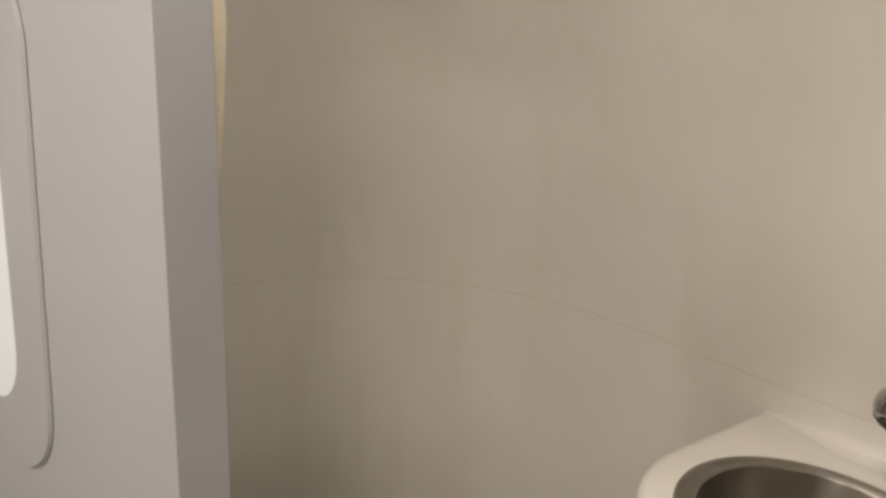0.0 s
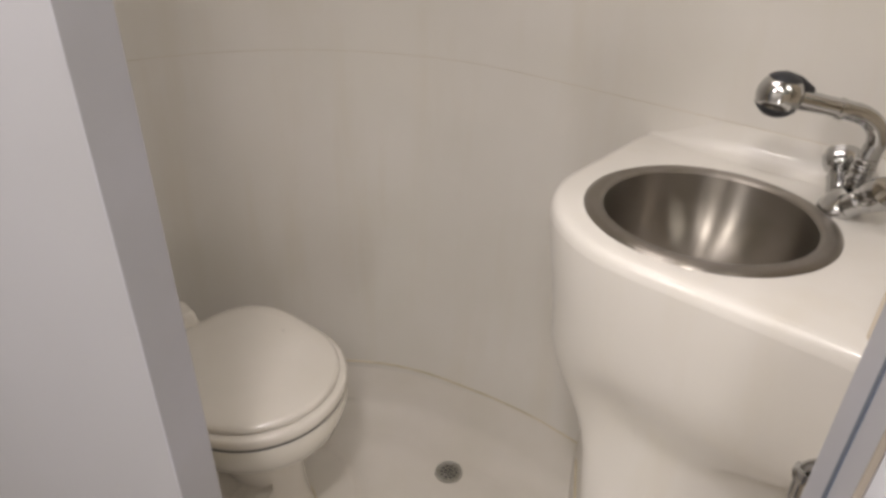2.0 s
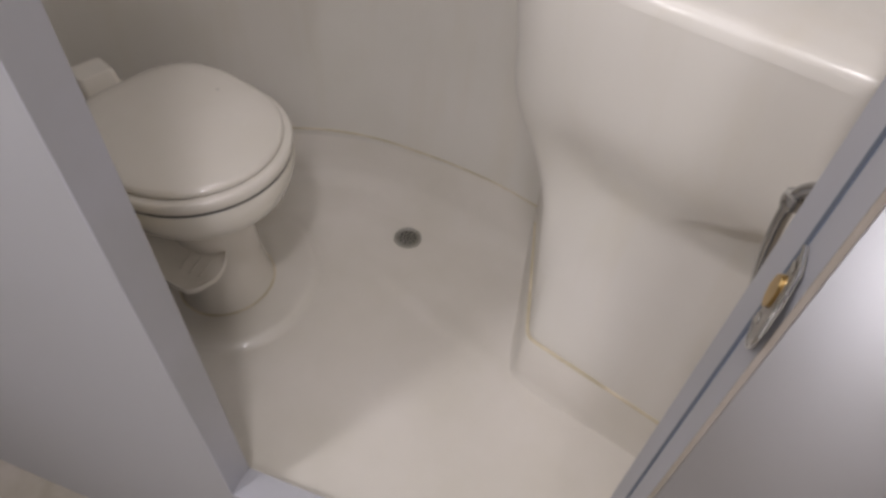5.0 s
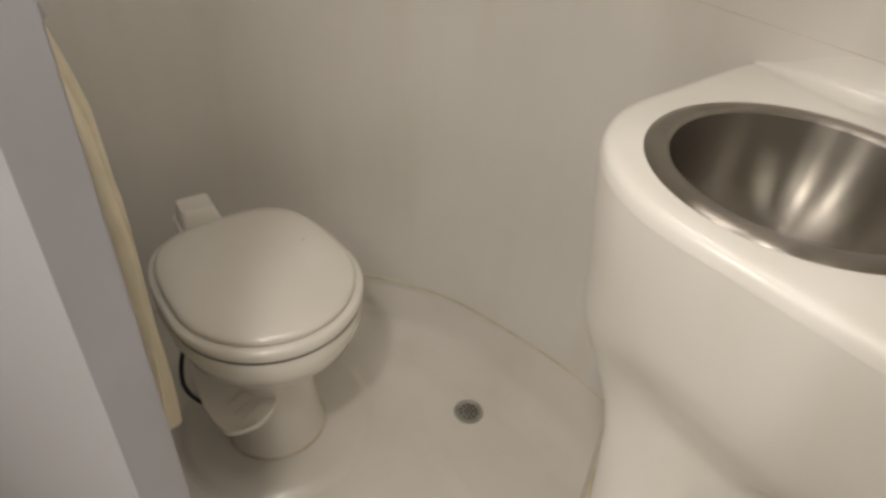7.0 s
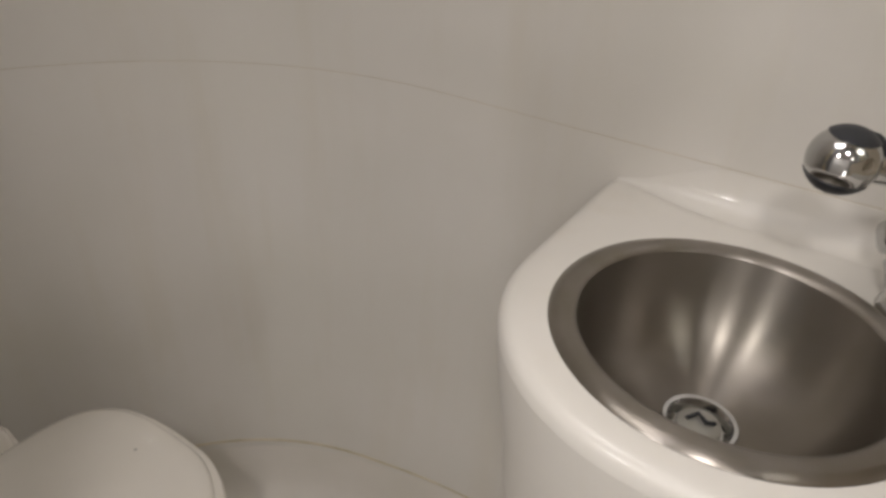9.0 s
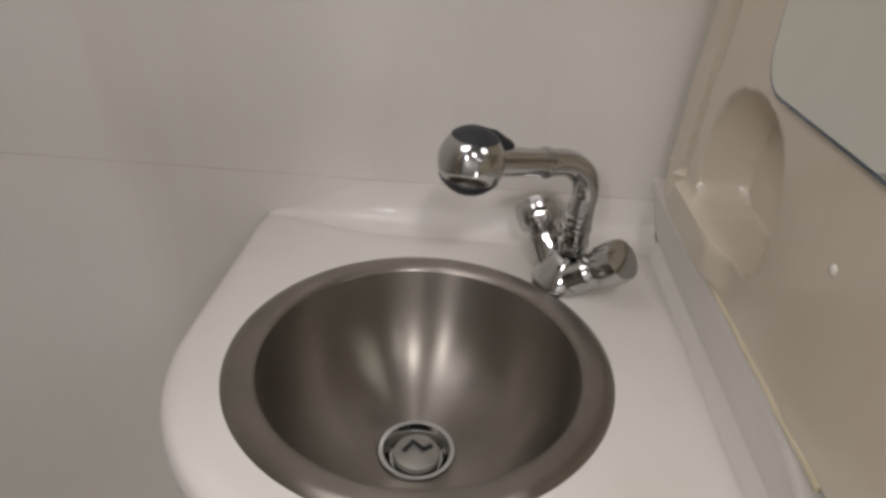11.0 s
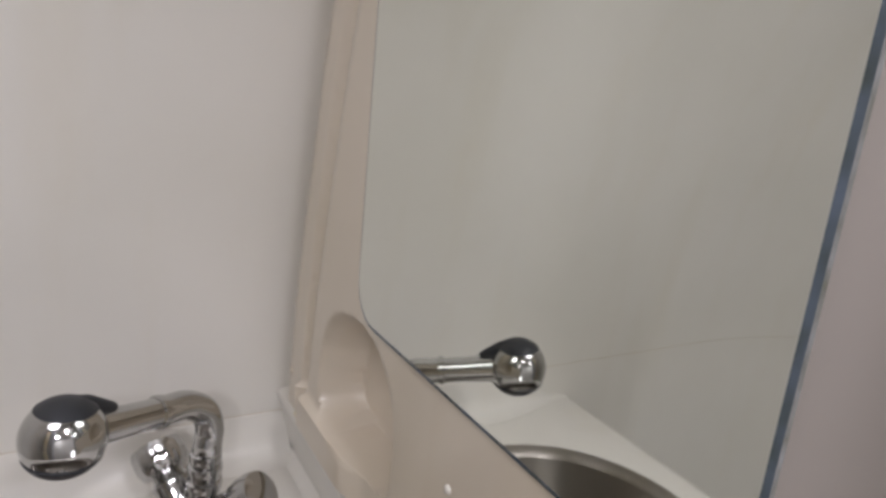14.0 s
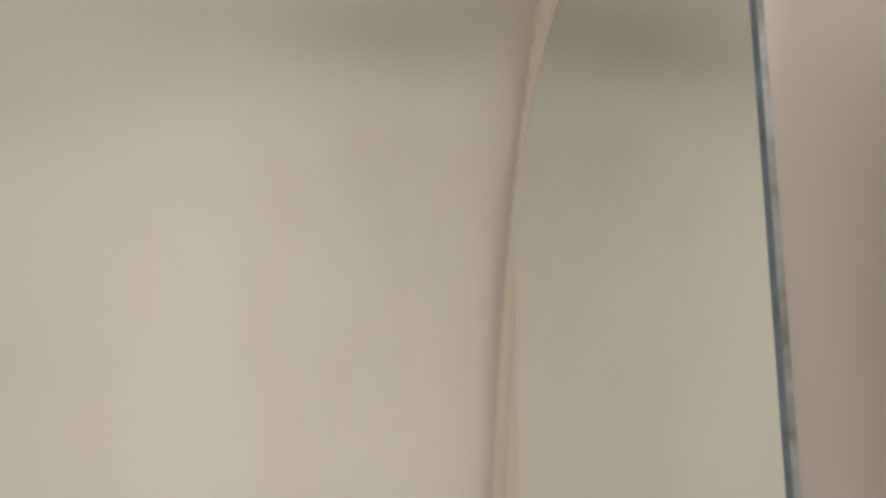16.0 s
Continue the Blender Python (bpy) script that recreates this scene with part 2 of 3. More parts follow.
# shower pan: flat bottom, coved edge, low dais under the toilet
cove = [(0.0, 0.134), (0.006, 0.110), (0.012, 0.07), (0.024, 0.034), (0.045, 0.013), (0.08, 0.004), (0.12, 0.0005)]
base = wall_line(lean(RIM_Z), True)
inward = []
for i in range(len(base)):
    e = Vector(base[min(i + 1, len(base) - 1)]) - Vector(base[max(i - 1, 0)])
    inward.append(Vector((-e.y, e.x)).normalized())
verts = []
for d, z in cove:
    line = [(x + dx * d, y + dy * d) for (x, y), (dx, dy) in zip(wall_line(lean(RIM_Z) - 0.004, True), inward)]
    n = len(line)
    verts += [(x, y, z) for x, y in line]
faces = grid_faces(len(cove), n)
k = len(verts)
edge = [JAMB_IN + OUT * 0.026 + ALONG * ((x - JAMB_IN.x - OUT.x * 0.026) / ALONG.x) for x in (-1.45, 0.05)]
for z in (0, -0.03):
    verts += [(edge[0].x, edge[0].y, z), (edge[1].x, edge[1].y, z), (0.05, 1.0, z), (-1.45, 1.0, z)]
faces += [(k, k + 1, k + 2, k + 3), (k + 4, k + 5, k + 6, k + 7), (k, k + 1, k + 5, k + 4), (k + 2, k + 3, k + 7, k + 6)]
v, f = lathe([(0.222, 0.0006), (0.213, 0.0018), (0.206, 0.0055), (0.200, 0.0095), (0.192, 0.0115), (0.180, 0.012), (0.001, 0.012)], (-0.945, 0.36, 0), n=64)
k = len(verts)
verts += v
faces += [tuple(i + k for i in q) for q in f]
# low moulded ridge across the pan
a, b = Vector((-0.305, 0.572)), Vector((-0.80, 0.60))
side = Vector((-(b - a).y, (b - a).x)).normalized()
k = len(verts)
for i in range(21):
    p = a.lerp(b, i / 20)
    for j in range(11):
        u = j / 5 - 1
        q = p + side * 0.045 * u
        verts.append((q.x, q.y, 0.0004 + 0.0035 * math.exp(-5 * u * u) * smooth(0, 0.15, i / 20) * smooth(1, 0.6, i / 20)))
faces += [tuple(i + k for i in q) for q in grid_faces(21, 11)]
mesh("floor", verts, faces, PAN, label="cream moulded shower pan floor with coved edges", kind="structure", category="floor")

# ceiling of the bathroom


def door_line(x, d=0.026):
    """y of the doorway wall at x, some way outwards from its room face."""
    p = JAMB_IN + OUT * d
    return p.y + (x - p.x) * ALONG.y / ALONG.x


v, f = prism([(-1.5, door_line(-1.5)), (0.1, door_line(0.1)), (0.1, 1.0), (-1.5, 1.0)], ROOF_Z, ROOF_Z + 0.03)
mesh("ceiling", v, f, GEL, label="cream moulded ceiling", kind="structure", category="ceiling", smooth=False)


# ---- doorway wall ----
def slab(name, a, b, z0, z1, mat, **kw):
    """A wall between two distances along the doorway line, from its room face outwards."""
    depth = kw.pop("depth", (0, DEEP))
    p = [JAMB_IN + ALONG * s + OUT * d for s, d in ((a, depth[0]), (b, depth[0]), (b, depth[1]), (a, depth[1]))]
    v, f = prism([tuple(q) for q in p], z0, z1)
    return mesh(name, v, f, mat, smooth=False, **kw)


WIDE = (JAMB_R - JAMB_IN).length
HEAD = 1.79
slab("wall_door_side", -1.4, -0.004, -0.5, 1.95, WHITE, depth=(0.002, DEEP - 0.001), label="white laminate partition wall beside the doorway", kind="structure", category="wall")
slab("wall_above_door", -0.004, WIDE + 0.004, HEAD + 0.004, 1.95, WHITE, depth=(0.002, DEEP - 0.001), label="white laminate wall above the doorway", kind="structure", category="wall")
slab("wall_below_door", -0.004, WIDE + 0.004, -0.5, -0.001, WHITE, depth=(0.030, DEEP - 0.001), label="white laminate riser below the doorway sill", kind="structure", category="wall")
verts = []
run = [0.0045, 0.01, 0.02, 0.035, 0.055, 0.08, 0.11, 0.15, 0.2, 0.3, 0.6, 1.2]
for z in (-0.5, 1.95):
    for face in (0, 1):
        for r in (run if face == 0 else reversed(run)):
            d = 0.01 if face else 0.0735 + 0.035 * math.sin(min(1, r / 0.2) * math.pi / 2)
            p = JAMB_IN + ALONG * (WIDE + r) + OUT * d
            verts.append((p.x, p.y, z))
n = 2 * len(run)
mesh("wall_cabin_side", verts, grid_faces(2, n, True) + [tuple(range(n)), tuple(range(n, 2 * n))], SATIN, label="satin grey metal-faced rounded cabin wall beside the doorway", kind="structure", category="wall")
frame_ob = thing("door_1", (*(JAMB_IN + ALONG * WIDE / 2), 0), "open doorway with anodised aluminium door frame", "door frame")
frame_ob["kind"] = "structure"
slab("jamb", -0.0035, 0.0, 0.0, HEAD, ALU, parent=frame_ob, label="grey aluminium jamb facing the opening")
slab("jamb_flange", -0.030, -0.0035, 0.0, HEAD + 0.02, ALU, depth=(-0.003, 0.0015), parent=frame_ob)
slab("head", 0.0, WIDE, HEAD, HEAD + 0.004, ALU, parent=frame_ob)
slab("threshold", 0.0, WIDE, 0.0, 0.051, ALU, parent=frame_ob, label="silver aluminium sill")
slab("jamb", WIDE, WIDE + 0.0035, 0.0, HEAD, ALU, depth=(0, 0.036), parent=frame_ob)
slab("gasket", WIDE - 0.0005, WIDE + 0.0035, 0.051, HEAD, GASKET, depth=(0.036, 0.041), parent=frame_ob, label="dark blue-grey seal strip")
slab("stop_strip", WIDE + 0.0005, WIDE + 0.0045, 0.0, HEAD, ALU, depth=(0.041, 0.072), parent=frame_ob)
slab("sealant", WIDE + 0.0005, WIDE + 0.0045, 0.051, HEAD, BROWNLINE, depth=(0.0720, 0.0732), parent=frame_ob, label="thin brown sealant line")

# ---- mirror wall ----
PANEL = -0.013


def panel_x(y, z):
    g = lean(z)
    x = 0.0
    edge = 0.815 - g
    x += PANEL * smooth(edge + 0.006, edge - 0.006, y) * smooth(0.9835, 0.9865, z)
    x += -0.003 * smooth(0.372, 0.366, y) * smooth(1.10, 1.12, z)
    x += 0.026 * (1 - (1 - min(1.0, max(0.0, (0.368 - y) / 0.06))) ** 2.5) + 0.003 * smooth(0.30, 0.27, y)
    x += -0.011 * smooth(0.878 - g, 0.869 - g, y) * smooth(0.826 - g, 0.835 - g, y) * smooth(0.962, 0.966, z)
    x += 0.006 * smooth(0.878 - g, 0.883 - g, y)
    yy, zz = (y - 0.698) / 0.074, (z - 1.060) / 0.072
    if z < 1.06:
        zz = max(0, (1.06 - z)) / 0.041
        dist = max(abs(yy) ** 3 + zz ** 6, 0) ** 0.5
    else:
        dist = (abs(yy) ** 2.2 + abs(zz) ** 2.2) ** 0.5
    x += 0.040 * smooth(1.03, 0.80, dist)
    x += -0.009 * smooth(0.9865, 0.990, z) * smooth(1.024, 1.019, z) * smooth(0.660, 0.700, y) * smooth(0.832, 0.826, y)
    x += 0.014 * smooth(0.984, 0.980, z) * smooth(0.440, 0.475, y)
    return x


ys = [0.262 + 0.0038 * i for i in range(172)]
zs = [0.0 + 0.03 * i for i in range(30)] + [0.90 + 0.0035 * i for i in range(68)] + [1.14 + 0.02 * i for i in range(38)]
verts = [(panel_x(y, z) if z > 0.9 else 0.020, y, z) for z in zs for y in ys]
faces = grid_faces(len(zs), len(ys))
k, m = len(verts), len(ys)
verts += [(0.06, ys[0], zs[0]), (0.06, ys[-1], zs[0]), (0.06, ys[-1], zs[-1]), (0.06, ys[0], zs[-1])]
faces.append((k, k + 1, k + 2, k + 3))
faces.append(tuple(range(m)) + (k + 1, k))
faces.append(tuple((len(zs) - 1) * m + j for j in range(m)) + (k + 2, k + 3))
faces.append(tuple(i * m for i in range(len(zs))) + (k + 3, k))
faces.append(tuple(i * m + m - 1 for i in range(len(zs))) + (k + 2, k + 1))
wall_mirror = mesh("wall_mirror", verts, faces, TAN, label="beige moulded wall with soap niche and raised edge flange", kind="structure", category="wall")
# separate darker grey-brown colour along the doorway side of the wall
wall_mirror.data.materials.append(STRIP)
for poly in wall_mirror.data.polygons:
    if poly.center.y < 0.3690 and poly.center.z > 1.125 and len(poly.vertices) == 4:
        poly.material_index = 1


def rounded(points, radius, steps=6):
    out = []
    n = len(points)
    for i in range(n):
        a, b, c = Vector(points[i - 1]), Vector(points[i]), Vector(points[(i + 1) % n])
        r = radius[i]
        u, w = (a - b).normalized(), (c - b).normalized()
        half = u.angle(w) / 2
        d = min(r / math.tan(half), (a - b).length * 0.47, (c - b).length * 0.47)
        p, q = b + u * d, b + w * d
        centre = b + (u + w).normalized() * (d / math.cos(half))
        a0, a1 = p - centre, q - centre
        for k in range(steps + 1):
            t = k / steps
            if a0.length < 1e-9:
                out.append(tuple(b))
                continue
            arm = (a0 * (1 - t) + a1 * t).normalized() * a0.length
            turn = math.pi - 2 * half
            arm = (a0 * math.sin((1 - t) * turn) + a1 * math.sin(t * turn)) / max(math.sin(turn), 1e-9)
            out.append(tuple(centre + arm))
    return out


mirror = thing("mirror", (PANEL, 0.52, 1.143), "tall frameless wall mirror with rounded corners above the basin", "mirror")
shape = rounded([(0.3675, 1.140), (0.692, 1.140), (0.692, 1.530), (0.60, 1.610), (0.50, 1.655), (0.3675, 1.67)], [0.028, 0.030, 0.05, 0.06, 0.05, 0.03])
n = len(shape)
inner = rounded([(0.3701, 1.1428), (0.6895, 1.1428), (0.6895, 1.5285), (0.5985, 1.6078), (0.4995, 1.652), (0.3701, 1.668)], [0.026, 0.028, 0.05, 0.06, 0.05, 0.03])
verts = [(PANEL - 0.0046, y, z) for y, z in inner]
mesh("glass", verts, [tuple(range(n))], MIRROR, parent=mirror, smooth=False)
verts = [(PANEL - 0.0046, y, z) for y, z in inner] + [(PANEL - 0.0040, y, z) for y, z in shape]
mesh("bevelled_edge", verts, grid_faces(2, n, True), GLASSEDGE, parent=mirror, label="blue-grey bevelled glass edge", smooth=False)
verts = [(PANEL - 0.0040, y, z) for y, z in shape] + [(PANEL + 0.001, y, z) for y, z in shape]
mesh("glass_side", verts, grid_faces(2, n, True), SPARKLE, parent=mirror, label="rough ground glass side", smooth=False)

# metal screw made white, so its lamp glint sits in the colour
v, f = lathe([(0.0001, 0.0022), (0.0022, 0.0018), (0.0032, 0.0006), (0.0034, -0.002)], (PANEL, 0.549, 1.084), (-1, 0, 0), 16)
tagged(mesh("screw", v, f, CHINA), "small screw in the mirror wall, its bright glint put into white colour", "screw")
v, f = lathe([(0.0001, 0.0012), (0.003, 0.001), (0.0036, -0.002)], (-0.0115, 0.858, 1.02), (-1, 0, 0), 16)
tagged(mesh("screw", v, f, TAN), "beige painted screw head in the wall flange", "screw")

# ---- vanity ----
CX, CY = -0.238, 0.664
vanity = thing("vanity", (CX, CY, 0), "cream moulded basin pedestal with rounded counter and concave foot", "vanity")
top_plan = rounded([(0.04, 0.475), (0.04, 0.905), (-0.445, 0.905), (-0.445, 0.475)], [0.001, 0.001, 0.001, 0.195], 16)
crease_plan = rounded([(0.04, 0.602), (0.04, 0.912), (-0.485, 0.912), (-0.325, 0.602)], [0.001, 0.001, 0.001, 0.035], 8)
foot_plan = rounded([(0.04, 0.588), (0.04, 0.912), (-0.478, 0.912), (-0.284, 0.588)], [0.001, 0.001, 0.001, 0.03], 8)


def reach(plan, ang):
    d = Vector((math.cos(ang), math.sin(ang)))
    best = 0
    for i in range(len(plan)):
        a, b = Vector(plan[i]) - Vector((CX, CY)), Vector(plan[(i + 1) % len(plan)]) - Vector((CX, CY))
        e = b - a
        den = d.x * e.y - d.y * e.x
        if abs(den) < 1e-9:
            continue
        t = (a.x * e.y - a.y * e.x) / den
        s = (a.x * d.y - a.y * d.x) / den
        if t > 0 and -1e-6 <= s <= 1 + 1e-6:
            best = max(best, t)
    return best


NA = 144
angles = [2 * math.pi * j / NA for j in range(NA)]
far = [reach(top_plan, a) for a in angles]
low = [reach(foot_plan, a) for a in angles]
crease = [reach(crease_plan, a) for a in angles]
levels = [0.8862, 0.88, 0.86, 0.82, 0.78, 0.74, 0.70, 0.68, 0.66, 0.64, 0.62, 0.60, 0.58, 0.56, 0.54, 0.52, 0.50, 0.485, 0.47, 0.455, 0.44, 0.42, 0.38, 0.33, 0.25, 0.19, 0.137]
verts = []
for z in levels:
    up = min(1.0, max(0.0, (z - 0.137) / 0.333)) ** 1.3
    grow = -0.021 * smooth(0.90, 0.70, z) * smooth(0.42, 0.64, z)
    for j, a in enumerate(angles):
        front = smooth(radians(212), radians(262), a)
        w = smooth(0.43 + 0.075 * front, 0.705 + 0.05 * front, z)
        foot = low[j] + (crease[j] - low[j]) * up
        r = foot + (far[j] - foot) * w + grow
        verts.append((CX + r * math.cos(a), CY + r * math.sin(a), z))
mesh("body", verts, grid_faces(len(levels), NA, True), GEL, parent=vanity)
rings = [(0.150, 0.890), (0.150, 0.906), None, None, None, None]
verts = []
for r, z in rings[:2]:
    verts += [(CX + r * math.cos(a), CY + r * math.sin(a), z) for a in angles]
for inset, z in ((0.020, 0.906), (0.011, 0.9048), (0.0045, 0.9015), (0.001, 0.8955), (0.0, 0.886)):
    verts += [(CX + (far[j] - inset) * math.cos(a), CY + (far[j] - inset) * math.sin(a), z) for j, a in enumerate(angles)]
mesh("countertop", verts, grid_faces(7, NA, True), GEL, parent=vanity, label="cream counter with rounded edge")
prof = [(0.034, 0.9063), (0.022, 0.909), (0.011, 0.917), (0.005, 0.930), (0.002, 0.9545), (-0.004, 0.9545)]
verts = []
for d, z in prof:
    for k in range(15):
        x = -0.436 + 0.436 * k / 14
        g = smooth(-0.440, -0.30, x)
        verts.append((x, YA - 0.001 - d * (0.25 + 0.75 * g), 0.9063 + (z - 0.9063) * g))
mesh("upstand", verts, grid_faces(len(prof), 15), GEL, parent=vanity)
prof = [(0.010, 0.9063), (0.002, 0.9085), (-0.002, 0.914), (0.002, 0.935), (0.008, 0.960), (0.0125, 0.972), (0.0140, 0.977), (0.0125, 0.981), (0.008, 0.983), (-0.012, 0.983)]
verts = []
for d, z in prof:
    for k in range(29):
        y = 0.479 + 0.42 * k / 28
        g = smooth(0.470, 0.545, y)
        verts.append((-d * (0.5 + 0.5 * g if d > 0 else 1), y, 0.9063 + (z - 0.9063) * (0.55 + 0.45 * g)))
mesh("upstand", verts, grid_faces(len(prof), 29), GEL, parent=vanity)
v, f = tube([(-0.0125, 0.490 + 0.345 * k / 20, 0.9845 + 0.0006 * math.sin(k * 1.7)) for k in range(21)], 0.0024, 8)
mesh("caulk_bead", v, f, CAULK, parent=vanity, label="tan caulk bead along the wall panel")
# shower pan upturn round the foot, with its caulk bead
verts = []
for z, o in ((0.0, 0.022), (0.012, 0.014), (0.03, 0.011), (0.125, 0.009), (0.134, 0.006), (0.137, -0.004)):
    verts += [(CX + (low[j] + o) * math.cos(a), CY + (low[j] + o) * math.sin(a), z) for j, a in enumerate(angles)]
mesh("pan_upturn", verts, grid_faces(6, NA, True), PAN, parent=vanity)
bead = [(CX + (low[j] + 0.003) * math.cos(a), CY + (low[j] + 0.003) * math.sin(a), 0.138) for j, a in enumerate(angles) if math.pi * 0.76 < a < math.pi * 1.93]
v, f = tube(bead, 0.0035, 8)
mesh("caulk_bead", v, f, CAULK, parent=vanity, label="yellowed caulk bead")

# ---- basin ----
basin = thing("basin", (CX, CY, TOP_Z), "round brushed stainless steel basin set in the counter", "basin")
prof = [(0.1590, 0.0003), (0.1586, 0.0010), (0.1515, 0.0044), (0.1490, 0.0047), (0.1400, 0.0042), (0.1355, 0.0030), (0.1330, 0.0)]
v, f = lathe(prof, (CX, CY, TOP_Z), n=96)
mesh("rim", v, f, RIMSTEEL, parent=basin, origin=(CX, CY, TOP_Z), label="satin steel rim")
prof = [(0.1330, 0.0)]
for k in range(1, 15):
    a = math.pi / 2 * k / 14
    prof.append((0.036 + 0.0965 * math.cos(a) ** 0.75, -0.110 * math.sin(a) ** 0.85))
v, f = lathe(prof, (CX, CY, TOP_Z), n=96)
mesh("bowl", v, f, STEEL, parent=basin, origin=(CX, CY, TOP_Z))
DZ = TOP_Z - 0.110
v, f = lathe([(0.0365, 0.0005), (0.035, 0.0025), (0.031, 0.002), (0.028, -0.004), (0.024, -0.009), (0.0001, -0.009)], (CX, CY, DZ), n=40)
mesh("drain_cup", v, f, CHROME, parent=basin)
v, f = lathe([(0.022, -0.006), (0.021, -0.002), (0.015, 0.001), (0.0001, 0.0015)], (CX, CY, DZ), n=32)
mesh("stopper", v, f, FLANGE, parent=basin, label="dull grey metal drain stopper")
v, f = tube([(CX - 0.012, CY - 0.004, DZ + 0.002), (CX - 0.004, CY + 0.006, DZ + 0.005), (CX + 0.006, CY - 0.002, DZ + 0.005), (CX + 0.013, CY + 0.005, DZ + 0.002)], 0.0022, 8)
mesh("stopper_clip", v, f, BLACK, parent=basin)

# ---- tap ----
tap = thing("tap", (-0.106, 0.800, TOP_Z), "chrome two-handle tap with pull-out ball spray head", "tap")
BASE = Vector((-0.106, 0.798, TOP_Z))
kl, kr = Vector((-0.139, 0.851, 0.965)), Vector((-0.067, 0.752, 0.963))
ax = Vector((kr.x - kl.x, kr.y - kl.y, 0)).normalized()
sd = Vector((ax.y, -ax.x, 0))
if sd.y > 0:
    sd = -sd
verts = []
for z, L, B in ((0.0, 0.026, 0.024), (0.003, 0.0275, 0.0255), (0.008, 0.027, 0.025), (0.014, 0.025, 0.023), (0.021, 0.022, 0.0205), (0.028, 0.018, 0.017), (0.033, 0.012, 0.012)):
    for j in range(36):
        a = 2 * math.pi * j / 36
        c, s = math.cos(a), math.sin(a)
        p = BASE + ax * (L * abs(c) ** 0.8 * (1 if c > 0 else -1)) + sd * (B * s + 0.010 * max(0, 1 - z / 0.036)) + Vector((0, 0, z + 0.001))
        verts.append(tuple(p))
mesh("body", verts, grid_faces(7, 36, True) + [tuple(range(6 * 36, 7 * 36))], CHROME, parent=tap)
for k in (kl, kr):
    root = BASE + Vector((0, 0, 0.012)) + sd * 0.006 + ax * (0.012 if k is kr else -0.012)
    d = (k - root).normalized()
    length = (k - root).length
    v, f = lathe([(0.0165, 0.0), (0.0168, length * 0.40), (0.0178, length * 0.44), (0.0178, length * 0.48), (0.0160, length * 0.51), (0.0130, length * 0.60)], root, d, 24)
    mesh("valve_stem", v, f, CHROME, parent=tap)
    prof = [(0.013, length - 0.028), (0.0205, length - 0.025), (0.0235, length - 0.019), (0.0238, length - 0.005), (0.0215, length + 0.001), (0.013, length + 0.0038), (0.0001, length + 0.0045)]
    if k is kr:
        prof = [(r * 0.88, h) for r, h in prof]
    v, f = lathe(prof, root, d, 48)
    # knurled grip: every second column set in
    v = [tuple(Vector(p) + (root + d * (Vector(p) - root).dot(d) - Vector(p)) * (0.055 if (i % 48) % 4 < 2 and 48 * 1 <= i < 48 * 4 else 0)) for i, p in enumerate(v)]
    mesh("knob", v, f, CHROME, parent=tap, label="round chrome knob with knurled grip")
ball = Vector((-0.208, 0.731, 1.056))
ring = Vector((-0.145, 0.768, 1.044))
wd = (ball - ring).normalized()
path = bend([BASE + Vector((0.001, 0.0, 0.036)), BASE + Vector((0.004, 0.003, 0.080)), BASE + Vector((0.006, 0.004, 0.098)), BASE + Vector((0.000, 0.000, 0.117)), BASE + Vector((-0.016, -0.011, 0.131)), ring - wd * 0.004, ring], 8)
v, f = tube(path, [0.0138 - 0.0016 * smooth(0, 12, k) for k in range(len(path))], 20)
mesh("spout", v, f, CHROME, parent=tap)
for h, r in ((0.047, 0.0155), (0.062, 0.0150), (0.073, 0.0140)):
    v, f = lathe([(r - 0.003, -0.0045), (r - 0.0005, -0.0035), (r, 0.0), (r - 0.0005, 0.0035), (r - 0.003, 0.0045)], BASE + Vector((0.001 + 0.04 * (h - 0.04), 0.03 * (h - 0.04), h)), n=28)
    mesh("collar", v, f, CHROME, parent=tap)
v, f = lathe([(0.012, -0.003), (0.0136, -0.002), (0.0136, 0.002), (0.012, 0.003)], ring, wd, 28)
mesh("collar", v, f, CHROME, parent=tap)
v, f = tube([ring, ring + wd * 0.02, ball - wd * 0.02], [0.0120, 0.0118, 0.0135], 20)
mesh("wand", v, f, CHROME, parent=tap)
BR = 0.0276
prof = [(BR * math.sin(math.pi * k / 24), -BR * math.cos(math.pi * k / 24)) for k in range(25)]
v, f = lathe([(max(r, 1e-5), h) for r, h in prof], ball, n=40)
head = mesh("spray_head", v, f, CHROME, parent=tap, label="chrome ball spray head")
for sign, lim in ((1, 0.76), (-1, 1.06)):
    prof = [(max(1e-5, (BR + 0.0009) * math.sin(lim * k / 8)), (BR + 0.0009) * math.cos(lim * k / 8)) for k in range(9)] + [(BR * math.sin(lim) * 0.97, BR * math.cos(lim) * 0.97)]
    v, f = lathe(prof, ball, (0.10 * sign, 0, sign), 32)
    mesh("rubber_cap", v, f, BLACK, parent=tap, label="black rubber cap")
up = Vector((0, 0, 1))
v, f = tube([ball + up * 0.0190 - wd * 0.004, ball + up * 0.0190 - wd * 0.018, ring + wd * 0.040 + up * 0.0140, ring + wd * 0.036 + up * 0.0130], [0.010, 0.0080, 0.0048, 0.003], 14)
mesh("button", v, f, BLACK, parent=tap, label="black rubber button on the spray wand")

